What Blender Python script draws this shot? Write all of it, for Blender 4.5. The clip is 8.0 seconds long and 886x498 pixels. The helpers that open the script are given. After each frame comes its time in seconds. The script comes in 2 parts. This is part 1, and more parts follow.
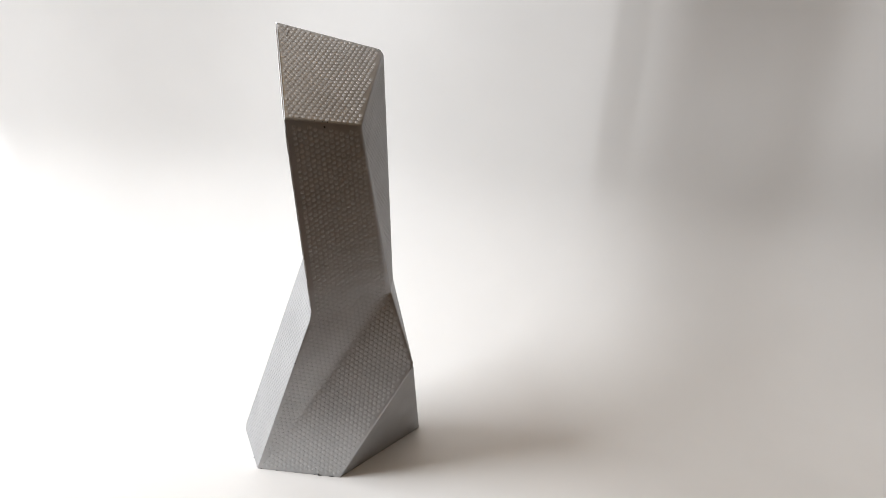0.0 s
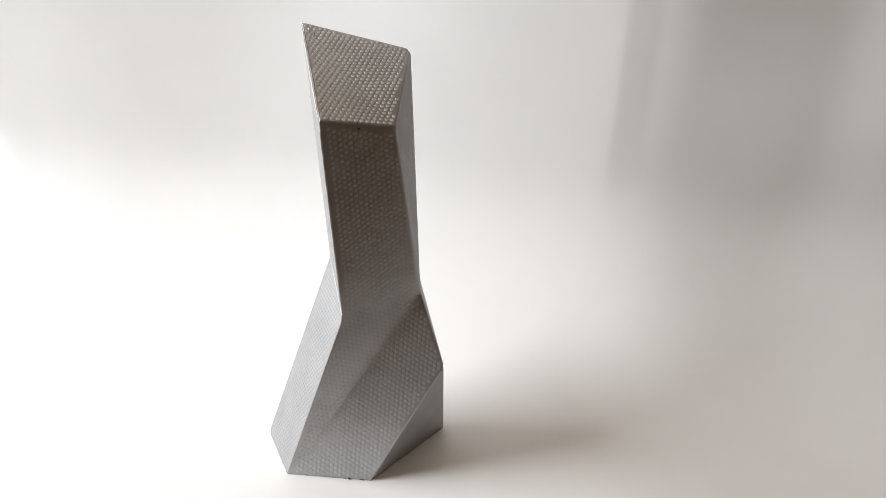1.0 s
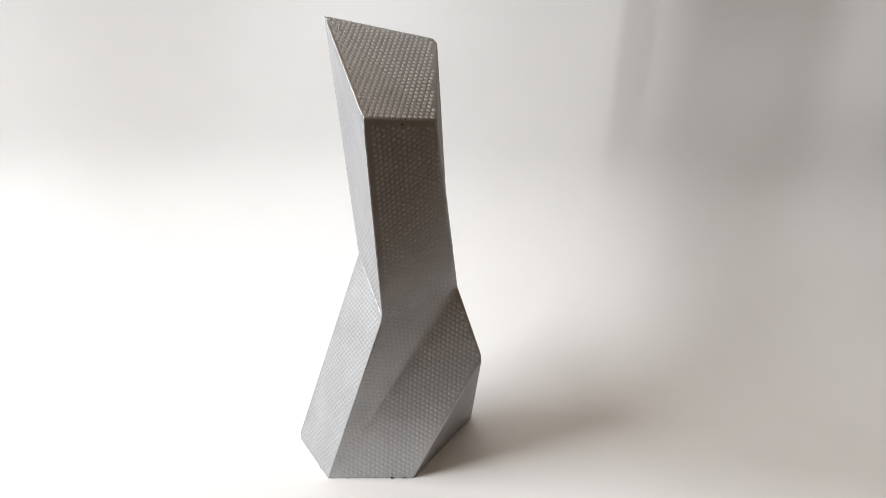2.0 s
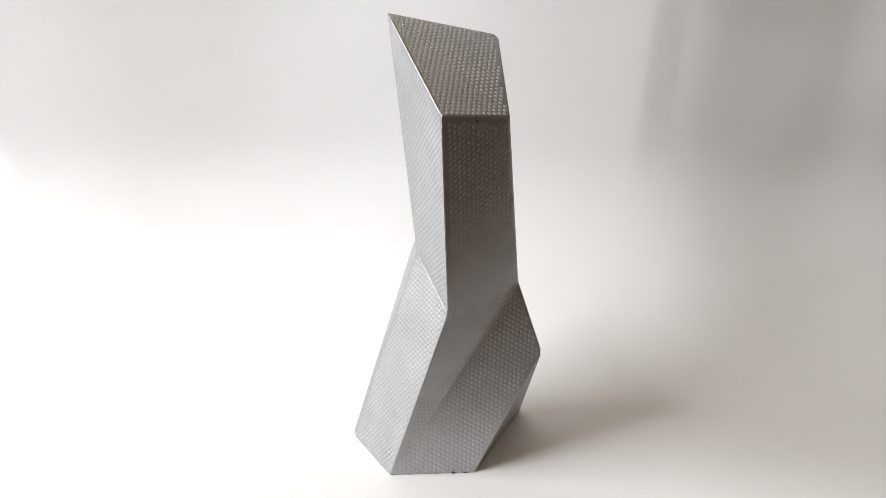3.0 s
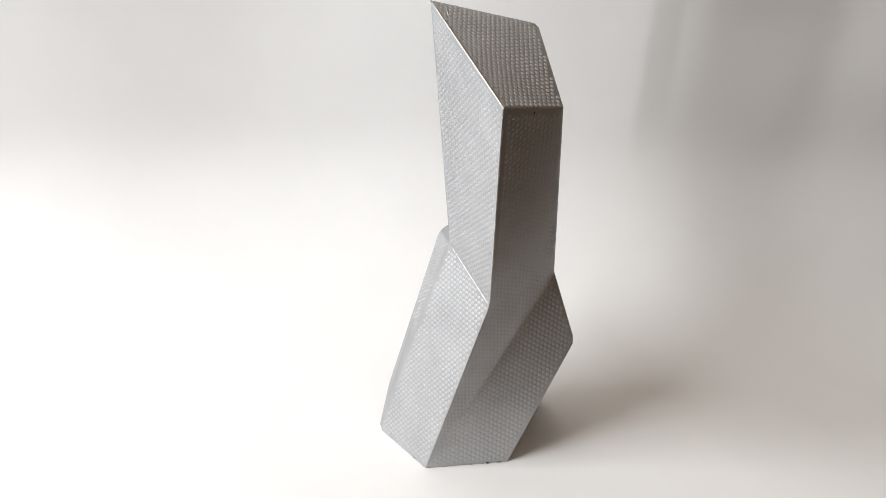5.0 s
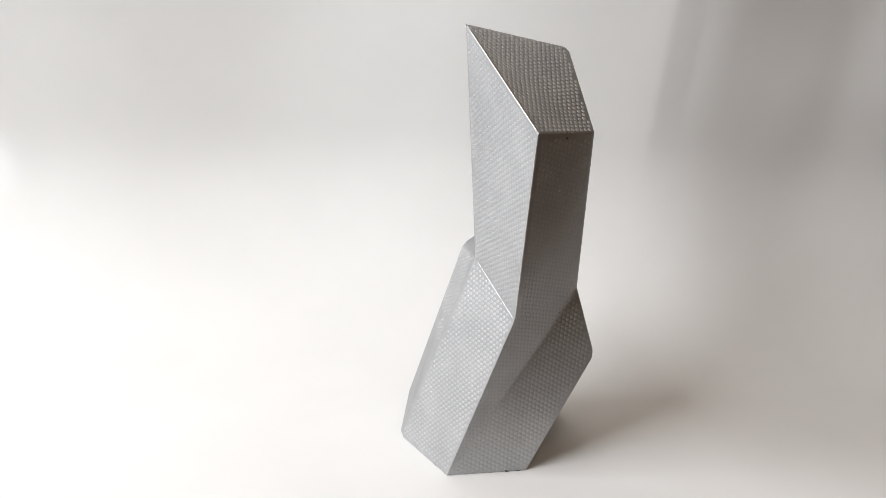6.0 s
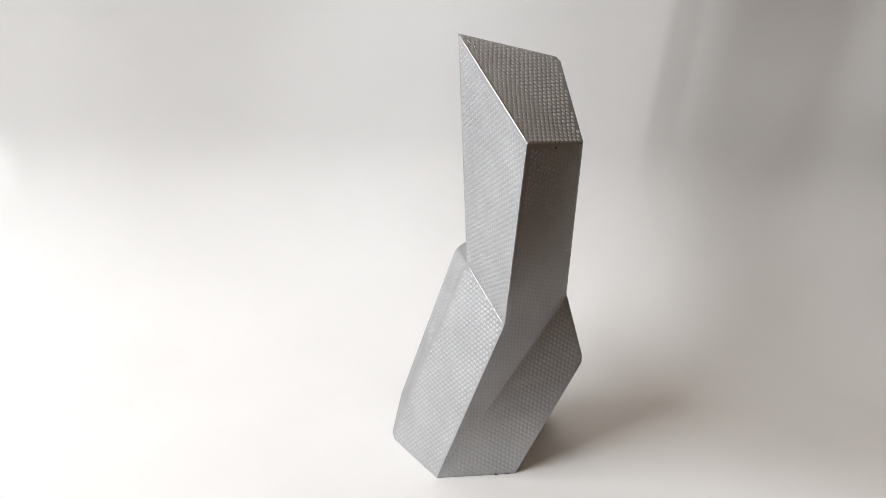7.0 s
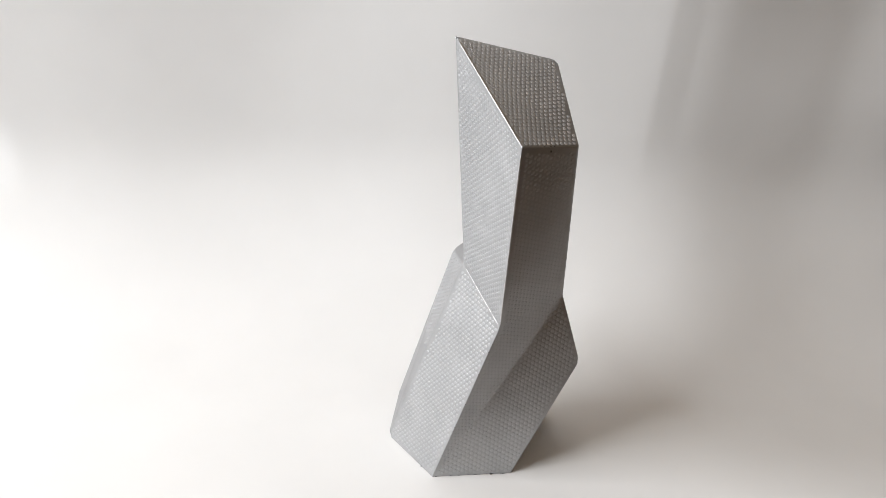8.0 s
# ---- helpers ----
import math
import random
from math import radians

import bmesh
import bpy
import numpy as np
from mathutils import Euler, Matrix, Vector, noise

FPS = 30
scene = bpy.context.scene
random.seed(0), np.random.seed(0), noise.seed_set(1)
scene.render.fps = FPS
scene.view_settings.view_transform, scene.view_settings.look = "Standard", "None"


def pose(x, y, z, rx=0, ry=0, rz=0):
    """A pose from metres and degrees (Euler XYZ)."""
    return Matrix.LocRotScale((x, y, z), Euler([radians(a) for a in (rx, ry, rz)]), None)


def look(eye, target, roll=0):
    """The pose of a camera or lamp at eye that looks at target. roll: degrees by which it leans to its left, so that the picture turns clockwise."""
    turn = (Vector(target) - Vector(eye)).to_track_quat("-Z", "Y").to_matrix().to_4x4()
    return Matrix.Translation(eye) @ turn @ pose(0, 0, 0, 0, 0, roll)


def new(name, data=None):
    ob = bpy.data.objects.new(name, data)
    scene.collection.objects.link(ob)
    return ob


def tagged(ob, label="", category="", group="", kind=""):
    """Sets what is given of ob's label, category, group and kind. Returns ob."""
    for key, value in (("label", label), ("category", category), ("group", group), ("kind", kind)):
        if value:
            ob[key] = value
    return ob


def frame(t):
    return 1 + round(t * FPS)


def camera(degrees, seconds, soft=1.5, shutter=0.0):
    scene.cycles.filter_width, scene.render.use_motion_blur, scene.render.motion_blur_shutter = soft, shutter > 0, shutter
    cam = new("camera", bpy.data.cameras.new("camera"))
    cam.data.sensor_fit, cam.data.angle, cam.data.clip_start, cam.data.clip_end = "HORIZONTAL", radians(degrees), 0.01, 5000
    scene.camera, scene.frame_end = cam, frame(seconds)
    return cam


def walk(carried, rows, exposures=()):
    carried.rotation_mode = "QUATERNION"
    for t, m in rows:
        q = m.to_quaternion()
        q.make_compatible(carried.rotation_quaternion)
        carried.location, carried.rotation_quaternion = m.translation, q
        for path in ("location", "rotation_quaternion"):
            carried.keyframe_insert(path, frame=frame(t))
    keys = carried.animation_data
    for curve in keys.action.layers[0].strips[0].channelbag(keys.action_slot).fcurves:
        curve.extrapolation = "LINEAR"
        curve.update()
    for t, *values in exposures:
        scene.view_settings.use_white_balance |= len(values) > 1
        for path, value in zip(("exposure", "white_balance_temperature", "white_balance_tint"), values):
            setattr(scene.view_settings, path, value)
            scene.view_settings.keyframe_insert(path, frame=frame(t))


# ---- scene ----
cam = camera(61.5, 8.0, soft=0.8)

PATH = [
    (0, (0.0561, -0.5117, 0.2969), (0.0517, 0.0678, 0.1414), 6.09),
    (0.5, (0.0444, -0.5113, 0.2977), (0.0436, 0.0688, 0.1445), 5.85),
    (1, (0.0248, -0.5078, 0.2969), (0.0349, 0.0707, 0.1381), 5.34),
    (1.2, (0.0138, -0.5076, 0.2958), (0.0301, 0.0706, 0.1363), 4.86),
    (2.3, (-0.0519, -0.4941, 0.2991), (0.0141, 0.0767, 0.1265), 2.69),
    (2.5, (-0.0623, -0.4934, 0.2990), (0.0058, 0.0775, 0.1275), 2.47),
    (3, (-0.0878, -0.4922, 0.2994), (-0.0144, 0.0765, 0.1228), 2.50),
    (3.5, (-0.1131, -0.4841, 0.2955), (-0.0216, 0.0813, 0.1165), 2.46),
    (4, (-0.1264, -0.4809, 0.2949), (-0.0225, 0.0824, 0.1163), 3.10),
    (4.5, (-0.1362, -0.4792, 0.2963), (-0.0191, 0.0802, 0.1135), 3.37),
    (4.7, (-0.1438, -0.4764, 0.2983), (-0.0182, 0.0802, 0.1128), 3.05),
    (5.8, (-0.1771, -0.4727, 0.3123), (-0.0424, 0.0792, 0.1193), 3.76),
    (6, (-0.1786, -0.4776, 0.3168), (-0.0460, 0.0749, 0.1240), 4.51),
    (6.5, (-0.1759, -0.4811, 0.3214), (-0.0436, 0.0716, 0.1291), 5.33),
    (7, (-0.1736, -0.4831, 0.3235), (-0.0420, 0.0693, 0.1298), 5.05),
    (7.5, (-0.1723, -0.4824, 0.3230), (-0.0418, 0.0700, 0.1286), 4.95),
    (8, (-0.1669, -0.4854, 0.3298), (-0.0416, 0.0665, 0.1307), 5.34),
]
walk(cam, [(t, look(e, g, r)) for t, e, g, r in PATH],
     exposures=[(0.0, 0.0), (2.5, -0.03), (4.5, -0.04), (6.0, -0.18), (8.0, -0.22)])
from mathutils.bvhtree import BVHTree

# ---------------------------------------------------------------- light
LAMP_POWER = 45.5


def area_lamp(name, eye, target, w, h, power, colour):
    data = bpy.data.lights.new(name, "AREA")
    data.shape, data.size, data.size_y = "RECTANGLE", w, h
    data.energy, data.color = power, colour
    ob = new(name, data)
    ob.matrix_world = look(eye, target)
    return ob


world = bpy.data.worlds.new("sky")
scene.world = world
world.use_nodes = True
nodes, links = world.node_tree.nodes, world.node_tree.links
sky = nodes.new("ShaderNodeTexSky")
sky.sky_type, sky.sun_disc = "NISHITA", False
sky.sun_elevation, sky.sun_rotation = radians(40), radians(150)
links.new(sky.outputs["Color"], nodes["Background"].inputs["Color"])
nodes["Background"].inputs["Strength"].default_value = 0.06

# the window opening beside the table: y and z limits, and the wall it is in
WINDOW = (-0.87, 0.12, 0.55, 1.25)
X0, X1, Y0, Y1, Z0, Z1 = -1.22, 2.50, -3.0, 0.75, -0.76, 1.74


def window_light():
    """The sky's light, from the opening itself."""
    y0, y1, z0, z1 = WINDOW
    y, z = (y0 + y1) / 2, (z0 + z1) / 2
    area_lamp("sky_light", (X0 - 0.05, y, z), (0.0, y, z), y1 - y0 - 0.02, z1 - z0 - 0.02, LAMP_POWER, (0.956, 0.976, 1.0))


window_light()


# ---------------------------------------------------------------- materials
def material(name, rough=0.5, metal=0.0):
    m = bpy.data.materials.new(name)
    m.use_nodes = True
    b = m.node_tree.nodes["Principled BSDF"]
    b.inputs["Roughness"].default_value, b.inputs["Metallic"].default_value = rough, metal
    return m, m.node_tree.nodes, m.node_tree.links, b


def mottled(name, dark, light, scale, rough, metal=0.0, bump=0.1, fine=900.0, distance=0.0005, detail=5.0):
    """Colour between dark and light by noise at two scales, with a fine relief."""
    m, n, l, b = material(name, rough, metal)
    co = n.new("ShaderNodeTexCoord")
    big, small, mix, ramp = n.new("ShaderNodeTexNoise"), n.new("ShaderNodeTexNoise"), n.new("ShaderNodeMath"), n.new("ShaderNodeValToRGB")
    big.inputs["Scale"].default_value, big.inputs["Detail"].default_value = scale, detail
    small.inputs["Scale"].default_value, small.inputs["Detail"].default_value = fine, 3.0
    mix.operation = "MULTIPLY_ADD"
    mix.inputs[1].default_value = 0.35
    ramp.color_ramp.elements[0].color, ramp.color_ramp.elements[1].color = (*dark, 1), (*light, 1)
    ramp.color_ramp.elements[0].position, ramp.color_ramp.elements[1].position = 0.45, 0.9
    for t in (big, small):
        l.new(co.outputs["Object"], t.inputs["Vector"])
    l.new(small.outputs["Fac"], mix.inputs[0])
    l.new(big.outputs["Fac"], mix.inputs[2])
    l.new(mix.outputs[0], ramp.inputs["Fac"])
    l.new(ramp.outputs["Color"], b.inputs["Base Color"])
    bm = n.new("ShaderNodeBump")
    bm.inputs["Strength"].default_value, bm.inputs["Distance"].default_value = bump, distance
    l.new(small.outputs["Fac"], bm.inputs["Height"])
    l.new(bm.outputs["Normal"], b.inputs["Normal"])
    return m


PAPER = mottled("white_paper", (0.80, 0.798, 0.792), (0.84, 0.838, 0.832), 9, 0.75, bump=0.05, fine=1400, distance=0.0002)
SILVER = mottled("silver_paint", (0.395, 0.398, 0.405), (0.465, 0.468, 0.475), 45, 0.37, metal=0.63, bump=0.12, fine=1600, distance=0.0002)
# the body's paint again, base colour raised for the light the dots catch
DOT = mottled("lightened_silver_paint_on_dots", (0.445, 0.448, 0.455), (0.515, 0.518, 0.525), 45, 0.57, metal=0.60, bump=0.04, fine=1600, distance=0.0002)
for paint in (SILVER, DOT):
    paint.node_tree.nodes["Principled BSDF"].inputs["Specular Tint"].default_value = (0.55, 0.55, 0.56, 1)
# its light tone puts the edge highlights into the colour; the scratches share it
BRIGHT = mottled("bright_highlight_and_scratch_metal", (0.52, 0.52, 0.52), (0.72, 0.72, 0.72), 160, 0.42, metal=0.8)
CHIP = mottled("bare_dark_core", (0.02, 0.018, 0.016), (0.05, 0.045, 0.04), 200, 0.8)
WALL = mottled("beige_wall_paint", (0.308, 0.234, 0.149), (0.358, 0.277, 0.184), 3, 0.8, fine=300)
DARKWALL = mottled("brown_wall_paint", (0.298, 0.202, 0.112), (0.348, 0.242, 0.14), 3, 0.8, fine=300)
CEILING = mottled("beige_ceiling_paint", (0.443, 0.298, 0.155), (0.503, 0.348, 0.19), 3, 0.85, fine=300)
BACKWALL = mottled("tan_wall_paint", (0.27, 0.19, 0.12), (0.32, 0.235, 0.155), 3, 0.8, fine=300)
WOOD = mottled("dark_brown_wood", (0.075, 0.043, 0.024), (0.12, 0.070, 0.040), 14, 0.45, fine=500)
BOARDS = mottled("brown_floor_boards", (0.13, 0.08, 0.05), (0.22, 0.145, 0.09), 4, 0.5, fine=200)


# ---------------------------------------------------------------- mesh helpers
def mesh_object(name, bm, mat, parent=None):
    me = bpy.data.meshes.new(name)
    bm.to_mesh(me)
    bm.free()
    me.materials.append(mat)
    ob = new(name, me)
    ob.parent = parent
    return ob


def part(name, bm, mat, parent, label="", kind=""):
    return tagged(mesh_object(name, bm, mat, parent), label=label, kind=kind)


def box(bm, x0, x1, y0, y1, z0, z1):
    c = Vector(((x0 + x1) / 2, (y0 + y1) / 2, (z0 + z1) / 2))
    bmesh.ops.create_cube(bm, size=1.0, matrix=Matrix.Translation(c) @ Matrix.Diagonal((x1 - x0, y1 - y0, z1 - z0, 1)))


def slab(name, dims, mat, label, category):
    bm = bmesh.new()
    box(bm, *dims)
    return tagged(mesh_object(name, bm, mat), label=label, category=category, kind="structure")


# ---------------------------------------------------------------- room that closes the place
slab("floor", (X0, X1, Y0, Y1, Z0 - 0.1, Z0), BOARDS, "brown wooden room floor under the table", "floor")
slab("ceiling", (X0, X1, Y0, Y1, Z1, Z1 + 0.1), CEILING, "plain dull beige ceiling of the room", "ceiling")
slab("wall_north", (X0 - 0.1, X1 + 0.1, Y1, Y1 + 0.1, Z0, Z1), BACKWALL, "plain tan wall behind the paper backdrop", "wall")
slab("wall_south", (X0 - 0.1, X1 + 0.1, Y0 - 0.1, Y0, Z0, Z1), DARKWALL, "plain brown wall of the dim room", "wall")
slab("wall_east", (X1, X1 + 0.1, Y0, Y1, Z0, Z1), WALL, "plain beige wall facing the window", "wall")


def wall_with_opening():
    """The window side: one wall with a real opening through its thickness."""
    y0, y1, z0, z1 = WINDOW
    bm = bmesh.new()
    box(bm, X0 - 0.1, X0, Y0, y0, Z0, Z1)
    box(bm, X0 - 0.1, X0, y1, Y1, Z0, Z1)
    box(bm, X0 - 0.1, X0, y0, y1, Z0, z0)
    box(bm, X0 - 0.1, X0, y0, y1, z1, Z1)
    return tagged(mesh_object("wall_west", bm, WALL), label="plain beige wall with an open window bay", category="wall", kind="structure")


wall_with_opening()


# ---------------------------------------------------------------- table and paper sweep
def table():
    bm = bmesh.new()
    box(bm, -0.75, 1.05, -0.42, 0.62, -0.0325, -0.0025)
    bmesh.ops.bevel(bm, geom=bm.edges[:], offset=0.003, segments=2, affect="EDGES")
    base = tagged(new("table"), label="dark brown wooden table under the white paper sweep", category="table")
    base.location = (0, 0, Z0)
    top = part("tabletop", bm, WOOD, base)
    top.location = (0, 0, -Z0)
    for x in (-0.68, 0.98):
        for y in (-0.36, 0.56):
            bm = bmesh.new()
            box(bm, x - 0.03, x + 0.03, y - 0.03, y + 0.03, 0, -Z0 - 0.0325)
            part("leg", bm, WOOD, base)
    return base


table()


def smooth(a, b, x):
    t = min(1.0, max(0.0, (x - a) / (b - a)))
    return t * t * (3 - 2 * t)


CREASE = 0.188                       # where the sheet buckles, at the top of its curve
CREASE_TILT = -0.051                 # the buckle leans towards the window as it rises
FOLD = -0.408                        # where it turns away towards the window


# how much the upright sheet faces the window, from its window end to its far end
TURN = ((-0.80, -0.05), (-0.30, -0.05), (-0.02, 0.180), (0.15, 0.155), (0.29, -0.05), (0.33, -0.045), (0.44, 0.06), (0.90, 0.06))


def turn_at(x):
    for (x0, s0), (x1, s1) in zip(TURN, TURN[1:]):
        if x <= x1:
            return s0 + (s1 - s0) * smooth(x0, x1, x)
    return TURN[-1][1]


def wall_line(x):
    """How far back the upright part of the sheet stands, run out from where it buckles."""
    steps = 60
    h = (x - CREASE) / steps
    return 0.208 - sum(turn_at(CREASE + h * (i + 0.5)) for i in range(steps)) * h


def buckle(x, z):
    """The sheet folds back behind its crease and swells forward again further on; the fold dies out towards the table."""
    d = 0.0
    u = x - CREASE - CREASE_TILT * (z - 0.18)
    if u > 0:
        d = 0.0048 * (1 - math.exp(-u / 0.05)) - 0.0037 * smooth(0.07, 0.18, u) + 0.0012 * smooth(0.15, 0.24, u)
    d *= smooth(0.14, 0.22, z)
    d -= 0.07 * max(0.0, u - 0.03) * smooth(0.15, 0.27, z)
    turn = FOLD - 0.395 * (z - 0.148)
    if x < turn:
        d += 0.19 * (turn - x) * smooth(0.118, 0.150, z)
    return d


def paper_sweep():
    radius, front, top = 0.18, -0.132, 0.60
    xs = [-0.80 + 0.03 * i for i in range(12)] + [-0.46 + 0.004 * i for i in range(25)]
    while xs[-1] < CREASE - 0.035:
        xs.append(xs[-1] + 0.0125)
    xs += [xs[-1] + 0.004 * (i + 1) for i in range(29)]
    while xs[-1] < 0.86:
        xs.append(xs[-1] + 0.0125)
    bm = bmesh.new()
    grid = []
    for x in xs:
        back = wall_line(x)
        column = []
        flat = 16
        for i in range(flat):
            y = front + (back - radius - front) * i / flat
            column.append((x, y, 0.0))
        for i in range(17):
            a = math.pi / 2 * i / 16
            column.append((x, back - radius + radius * math.sin(a), radius - radius * math.cos(a)))
        for i in range(1, 41):
            column.append((x, back, radius + (top - radius) * i / 40))
        pts = []
        for px, py, pz in column:
            wave = noise.noise((px * 5, py * 5, pz * 5 + 3)) * 0.0022 * smooth(0.03, 0.15, pz)
            foot = 0.14 + 0.03 * smooth(-0.35, 0.0, px)
            over = pz - foot
            lean = -(0.205 - 0.10 * smooth(0.20, 0.40, px)) * (over + math.sqrt(over * over + 0.0009)) / 2
            pts.append(bm.verts.new((px, py + buckle(px, pz) + wave + lean, pz)))
        grid.append(pts)
    for a, b in zip(grid, grid[1:]):
        for i in range(len(a) - 1):
            bm.faces.new((a[i], b[i], b[i + 1], a[i + 1]))
    for fc in bm.faces:
        fc.smooth = True
    ob = mesh_object("backdrop", bm, PAPER)
    solid = ob.modifiers.new("thickness", "SOLIDIFY")
    solid.thickness, solid.offset = 0.0012, -1.0
    return tagged(ob, label="large white paper sheet swept up from the table, softly buckled", category="paper backdrop", kind="structure")


paper_sweep()


# ---------------------------------------------------------------- the faceted sculpture
P = {
    "T1": (-0.0676, -0.0262, 0.3024), "T2": (0.0013, -0.0215, 0.2922), "T3": (-0.0008, -0.0840, 0.2496), "T4": (-0.0415, -0.1025, 0.2514),
    "W0": (-0.0440, -0.0116, 0.1485), "W1": (-0.0272, -0.0602, 0.1221), "W2": (0.0213, -0.0416, 0.1371), "R": (0.0195, -0.0112, 0.1375),
    "V": (-0.0415, 0.0300, 0.1446), "Z": (-0.0200, 0.0450, 0.1530), "E": (0.0411, -0.0417, 0.0867), "K": (-0.0725, 0.0368, 0.0187),
    "B0": (-0.0854, 0.0030, 0.0), "B1": (-0.0606, -0.0511, 0.0), "B2": (-0.0024, -0.0510, 0.0), "B3": (0.0482, 0.0330, 0.0),
}
P = {k: Vector(v) for k, v in P.items()}
# each facet as its triangles
FACETS = {
    "top": ("T1 T4 T3", "T1 T3 T2"),
    "front_upper": ("T4 W1 W2", "T4 W2 T3"),
    "left_upper": ("T1 W0 W1", "T1 W1 T4"),
    "left_lower": ("W0 B0 B1", "W0 B1 W1"),
    "front_fold": ("W1 B1 W2",),
    "front_lower": ("W2 B1 E", "B1 B2 E"),
    "right_upper": ("T3 W2 R", "T3 R T2"),
    "right_waist": ("W2 E R",),
    "right_lower": ("E B2 B3",),
    "right_back": ("E B3 Z", "E Z R"),
    "back_upper": ("T1 T2 R", "T1 R W0"),
    "ledge": ("W0 R Z", "W0 Z V"),
    "left_back": ("W0 V B0", "V K B0"),
    "back_lower": ("V Z K", "Z B3 K", "K B3 B0"),
    "bottom": ("B0 B3 B2", "B0 B2 B1"),
}
PITCH = 0.0034
DOT_RINGS = ((0.00136, -0.00005), (0.00127, 0.00006), (0.00107, 0.00012), (0.00070, 0.00014))
PLAIN = {"bottom", "right_lower", "ledge", "right_waist"}


SOFT = {frozenset(e.split()) for e in ("W1 W2", "W2 B1")}
FLUSH = {frozenset(("V", "B0")), frozenset(("V", "K")), frozenset(("K", "B0"))}      # edges with no bead of their own
ROUNDED = ("T2", "E", "B0", "V")
GAPS = {("left_lower", frozenset(("W0", "B0"))): 0.0030, ("left_back", frozenset(("W0", "B0"))): 0.0030,
        ("left_upper", frozenset(("T1", "T4"))): 0.0036, ("front_upper", frozenset(("T3", "T4"))): 0.0040}   # bare paint beside an edge


def key_of(co):
    return min(P, key=lambda k: (P[k] - co).length)


def sculpture_body(root):
    """One closed shell: crisp slightly rounded arrises, and two broad soft folds in front."""
    bm = bmesh.new()
    v = {k: bm.verts.new(p) for k, p in P.items()}
    for tris in FACETS.values():
        for t in tris:
            bm.faces.new([v[k] for k in t.split()])
    bmesh.ops.recalc_face_normals(bm, faces=bm.faces[:])
    bmesh.ops.bevel(bm, geom=[v[k] for k in ROUNDED], offset=0.0036, segments=1, affect="VERTICES")
    bmesh.ops.bevel(bm, geom=[v["T1"]], offset=0.0020, segments=1, affect="VERTICES")
    weight = bm.edges.layers.float.new("bevel_weight_edge")
    for e in bm.edges:
        ends = frozenset(key_of(w.co) for w in e.verts)
        if ends in SOFT:
            e[weight] = 1.0
        elif ends == frozenset(("T1", "T4")):
            e[weight] = 0.28
        elif max(w.co.z for w in e.verts) < 0.001:
            e[weight] = 0.05
        elif e.calc_face_angle(0) > radians(9) and ends not in FLUSH:
            e[weight] = 0.15
    ob = mesh_object("body", bm, SILVER)
    mod = ob.modifiers.new("arris", "BEVEL")
    mod.limit_method, mod.width, mod.segments, mod.use_clamp_overlap = "WEIGHT", 0.008, 5, False
    bpy.context.view_layer.update()
    me = bpy.data.meshes.new_from_object(ob.evaluated_get(bpy.context.evaluated_depsgraph_get()))
    me.name = "body"
    ob.modifiers.clear()
    ob.data = me
    ob.parent = root
    for fc in me.polygons:
        fc.use_smooth = True
    me.set_sharp_from_angle(angle=radians(22))
    bm = bmesh.new()
    bm.from_mesh(me)
    tree = BVHTree.FromBMesh(bm)
    bm.free()
    return ob, tree


def facet_frame(tris):
    tri = [[P[k] for k in t.split()] for t in tris]
    n = sum(((b - a).cross(c - a) for a, b, c in tri), Vector()).normalized()
    centre = sum((p for t in tri for p in t), Vector()) / (3 * len(tri))
    return n, centre


# the edge along which a facet's rows of dots run; the others run upright
ROWS = {"top": "T3 T4", "front_upper": "T4 W1", "front_fold": "T4 W1", "left_lower": "W1 B1 30"}


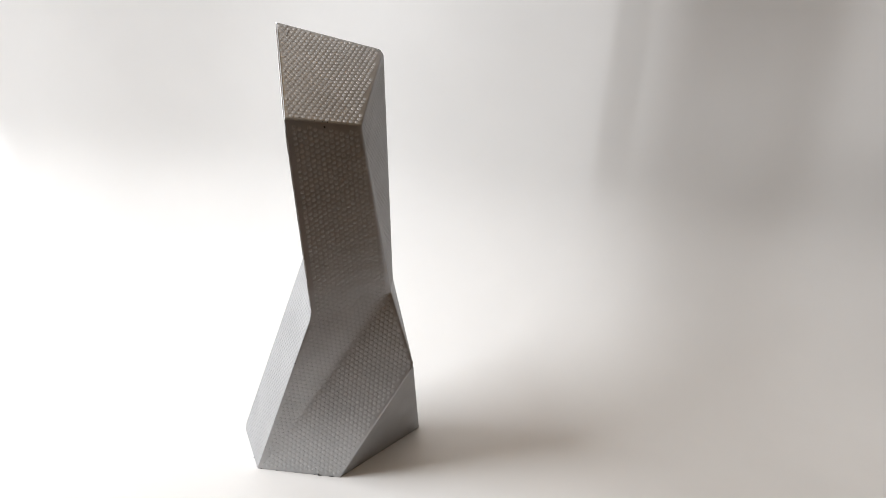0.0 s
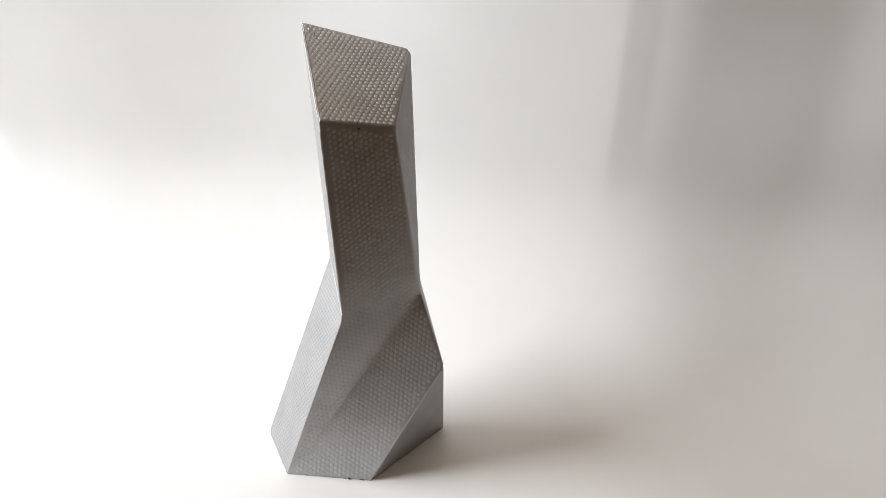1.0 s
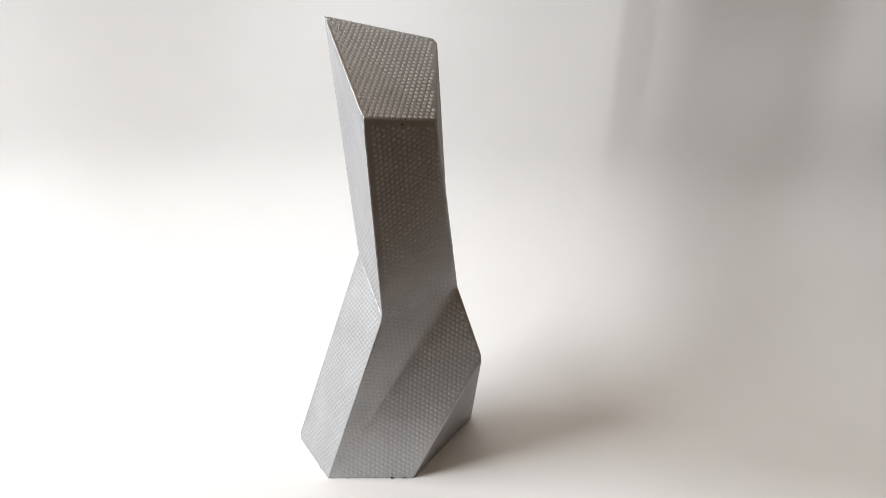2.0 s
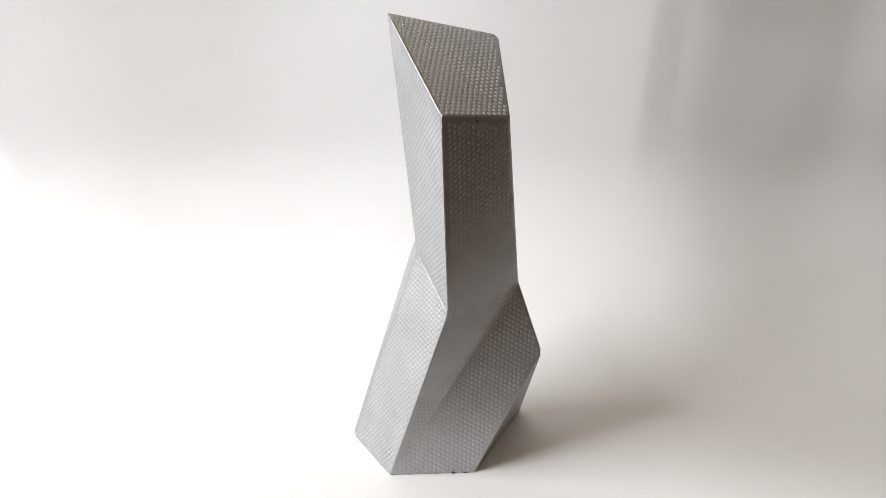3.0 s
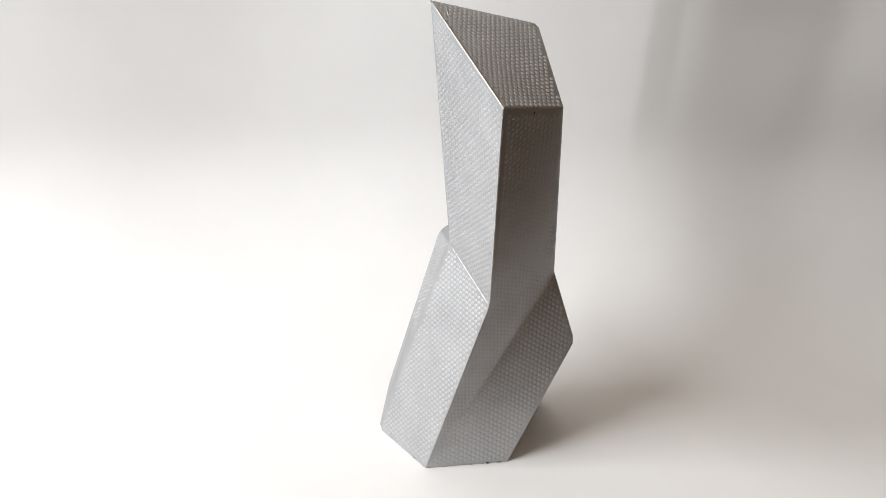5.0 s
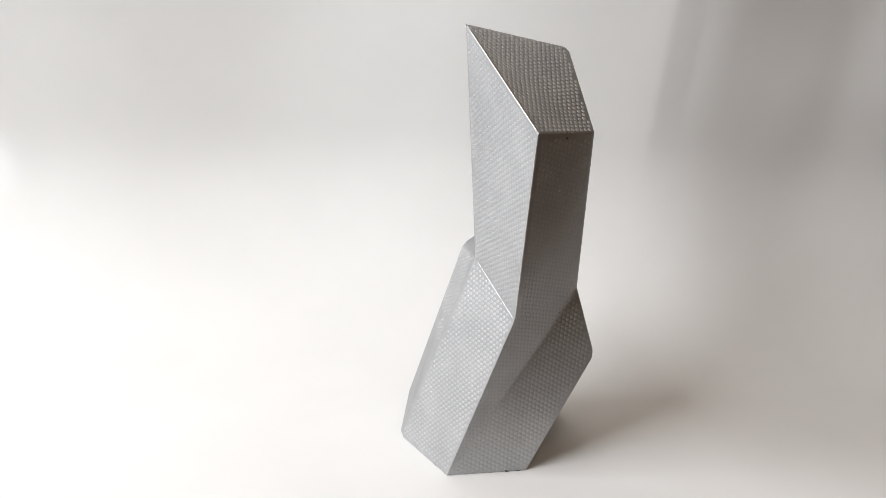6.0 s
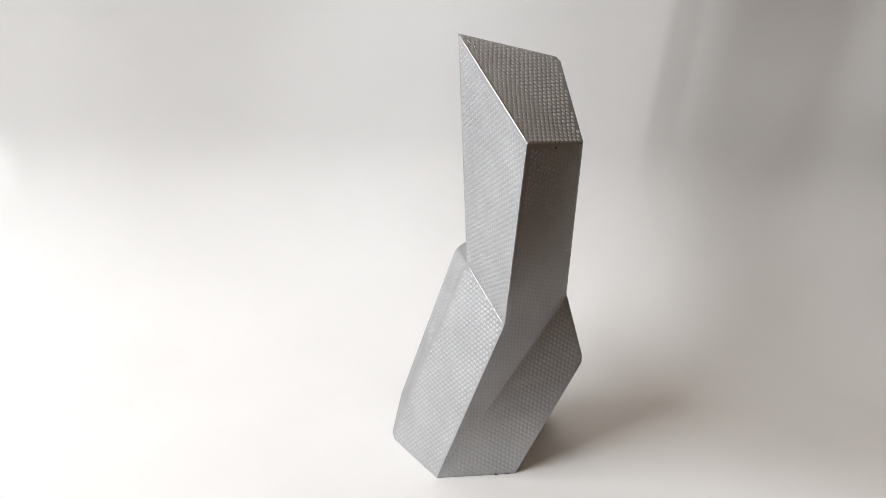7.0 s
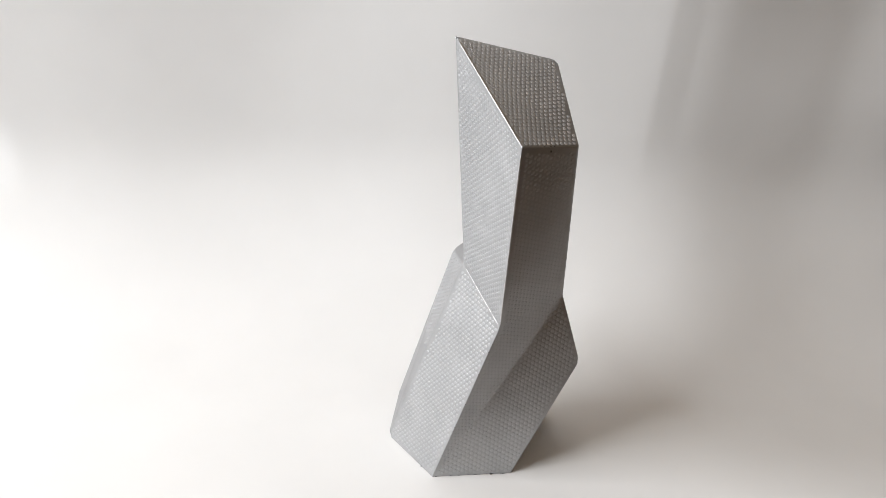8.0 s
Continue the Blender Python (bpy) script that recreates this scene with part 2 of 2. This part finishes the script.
def dots_on(name, tris, tree, axis):
    """A hexagonal lattice of low flat-topped round bosses over one facet, laid on the shell."""
    n, centre = facet_frame(tris)
    if tree.ray_cast(centre + n * 0.05, -n)[1].dot(n) < 0.5:
        n = -n
    up = P[axis[0]] - P[axis[1]] if axis else Vector((0, 0, 1))
    up = (up - n * up.dot(n)).normalized()
    if len(axis) > 2:
        up = Matrix.Rotation(radians(float(axis[2])), 3, n) @ up
    side = up.cross(n).normalized()

    def flat(p):
        return Vector(((p - centre).dot(side), (p - centre).dot(up)))

    shapes = [[flat(P[k]) for k in t.split()] for t in tris]
    count = {}
    for t in tris:
        k = t.split()
        for i in range(3):
            e = frozenset((k[i], k[(i + 1) % 3]))
            count[e] = count.get(e, 0) + 1
    border = [([flat(P[k]) for k in e], 0.0002 if e in SOFT else GAPS.get((name, e), 0.0019)) for e, c in count.items() if c == 1]

    def inside(q):
        for a, b, c in shapes:
            s = [(b - a).cross(q - a), (c - b).cross(q - b), (a - c).cross(q - c)]
            if min(s) >= 0 or max(s) <= 0:
                return True
        return False

    def clear(q):
        for (a, b), gap in border:
            d = b - a
            s = min(1.0, max(0.0, (q - a).dot(d) / d.length_squared))
            if (a + d * s - q).length < gap:
                return False
        return True

    verts, faces = [], []
    reach = max(p.length for t in shapes for p in t)
    m = int(reach / (PITCH * 0.866)) + 2
    for i in range(-m, m + 1):
        for j in range(-m - 2, m + 3):
            q = Vector((i * PITCH * 0.866, (j + 0.5 * (i % 2)) * PITCH))
            q += Vector((random.uniform(-1, 1), random.uniform(-1, 1))) * 0.00005
            if not inside(q) or not clear(q):
                continue
            hit, normal, _, far = tree.ray_cast(centre + side * q.x + up * q.y + n * 0.03, -n)
            if hit is None or normal.dot(n) < 0.6 or (name == "left_back" and hit.z < random.uniform(0.070, 0.105)):
                continue
            u = (up - normal * up.dot(normal)).normalized()
            w = u.cross(normal)
            big = random.uniform(0.95, 1.04)
            base = len(verts)
            for r, z in DOT_RINGS:
                for k in range(8):
                    a = math.pi / 4 * (k + 0.5)
                    verts.append(hit + (w * math.cos(a) + u * math.sin(a)) * r * big + normal * z)
            for ring in range(0, 8 * len(DOT_RINGS) - 8, 8):
                for k in range(8):
                    a, b = base + ring + k, base + ring + (k + 1) % 8
                    faces.append((a, b, b + 8, a + 8))
            faces.append(tuple(base + 8 * len(DOT_RINGS) - 8 + k for k in range(8)))
    return verts, faces


def sculpture():
    root = tagged(new("faceted_sculpture"), label="silver-grey faceted twisting sculpture embossed with small dots, on white paper",
                  category="sculpture")
    shell, tree = sculpture_body(root)
    for name, tris in FACETS.items():
        if name in PLAIN:
            continue
        verts, faces = dots_on(name, tris, tree, ROWS.get(name, "").split())
        me = bpy.data.meshes.new("dot_relief")
        me.from_pydata(verts, [], faces)
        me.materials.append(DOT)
        me.shade_smooth()
        ob = new("dot_relief", me)
        ob.parent = root
        tagged(ob, label="hexagonal rows of small raised silver dots", kind="stuff")
    # beads lighter than the paint, added as the highlights of three edges
    part("highlight_bead", highlight_bead("W0", "W1", 0.0005), BRIGHT, root, "raised ridge along a fold, lightened for its highlight")
    part("highlight_bead", highlight_bead("T1", "T4", 0.0006), BRIGHT, root, "thin light bead for the highlight on the slanting top edge")
    part("highlight_bead", highlight_bead("T4", "W1", 0.0007), BRIGHT, root, "thin light bead for the highlight on the front edge")
    part("scratch", scratches(tree), BRIGHT, root, "short bright scratches by the top corner")
    part("pin_hole", pin_hole(tree), CHIP, root, "tiny dark hole below the top edge")
    part("paint_chips", chips(tree), CHIP, root, "dark chips along the worn lower edges", "stuff")
    return root


def highlight_bead(a, b, r):
    """A thin uneven bead from one corner to another, to draw an edge's highlight."""
    a, b = P[a].lerp(P[b], 0.04), P[b].lerp(P[a], 0.008)
    d = (b - a).normalized()
    u = d.orthogonal().normalized()
    w = d.cross(u)
    bm = bmesh.new()
    rings = []
    for i in range(41):
        f = i / 40
        rr = r * (0.75 + 0.5 * noise.noise((f * 17, 2.0, 0.0))) * min(1.0, 12 * f + 0.2, 12 * (1 - f) + 0.2)
        rings.append([bm.verts.new(a + (b - a) * f + (u * math.cos(k * math.pi / 3) + w * math.sin(k * math.pi / 3)) * rr) for k in range(6)])
    for p, q in zip(rings, rings[1:]):
        for k in range(6):
            bm.faces.new((p[k], p[(k + 1) % 6], q[(k + 1) % 6], q[k])).smooth = True
    bm.faces.new(rings[0][::-1])
    bm.faces.new(rings[-1])
    return bm


def blob(bm, at, size, flat):
    m = Matrix.Translation(at) @ Matrix.Rotation(random.uniform(0, 6.28), 4, "Z") @ Matrix.Diagonal((*(size * f for f in flat), 1))
    bmesh.ops.create_icosphere(bm, subdivisions=1, radius=1.0, matrix=m)


def scratches(tree):
    """Two short crossing scuffs in the paint close to the highest corner."""
    bm = bmesh.new()
    side, back = (P["T2"] - P["T1"]).normalized(), (P["T4"] - P["T1"]).normalized()
    up = side.cross(back)
    up = up if up.z > 0 else -up
    for s0, b0, s1, b1 in ((0.004, 0.006, 0.008, 0.012), (0.008, 0.006, 0.006, 0.013)):
        a, b = (tree.ray_cast(P["T1"] + side * s + back * k + up * 0.02, -up)[0] for s, k in ((s0, b0), (s1, b1)))
        if a is None or b is None:
            continue
        for i in range(9):
            blob(bm, a.lerp(b, i / 8) + up * 0.0001, random.uniform(0.00025, 0.0004), (1, 1, 0.6))
    return bm


def pin_hole(tree):
    at, n, _, _ = tree.ray_cast(Vector((-0.0206, -0.2, 0.2475)), Vector((0, 1, 0)))
    bm = bmesh.new()
    blob(bm, at, 0.0008, (1, 0.5, 1))
    return bm


def chips(tree):
    """Small bare spots where the paint has come off along the bottom edges and corners."""
    bm = bmesh.new()
    for a, b, count in (("B1", "B2", 16), ("B1", "B0", 3), ("B2", "B3", 4)):
        for _ in range(count):
            f = 0.25 * random.random() if b == "B0" else random.random()
            at = P[a] + (P[b] - P[a]) * f
            out = Vector((at.x + 0.02, at.y + 0.01, 0)).normalized()
            blob(bm, at - out * 0.0002 + Vector((0, 0, 0.0003)), random.uniform(0.0003, 0.0006), (1.4, 0.7, 0.6))
    blob(bm, Vector((-0.0174, -0.0512, 0.0006)), 0.0009, (1.1, 0.8, 0.7))
    for a, b, count in (("W1", "B1", 9), ("T4", "T3", 4), ("T4", "W1", 8)):
        for _ in range(count):
            blob(bm, P[a] + (P[b] - P[a]) * random.random() + Vector((0.0002, 0.0003, 0)), random.uniform(0.00025, 0.0004), (1, 1, 1))
    return bm


sculpture()
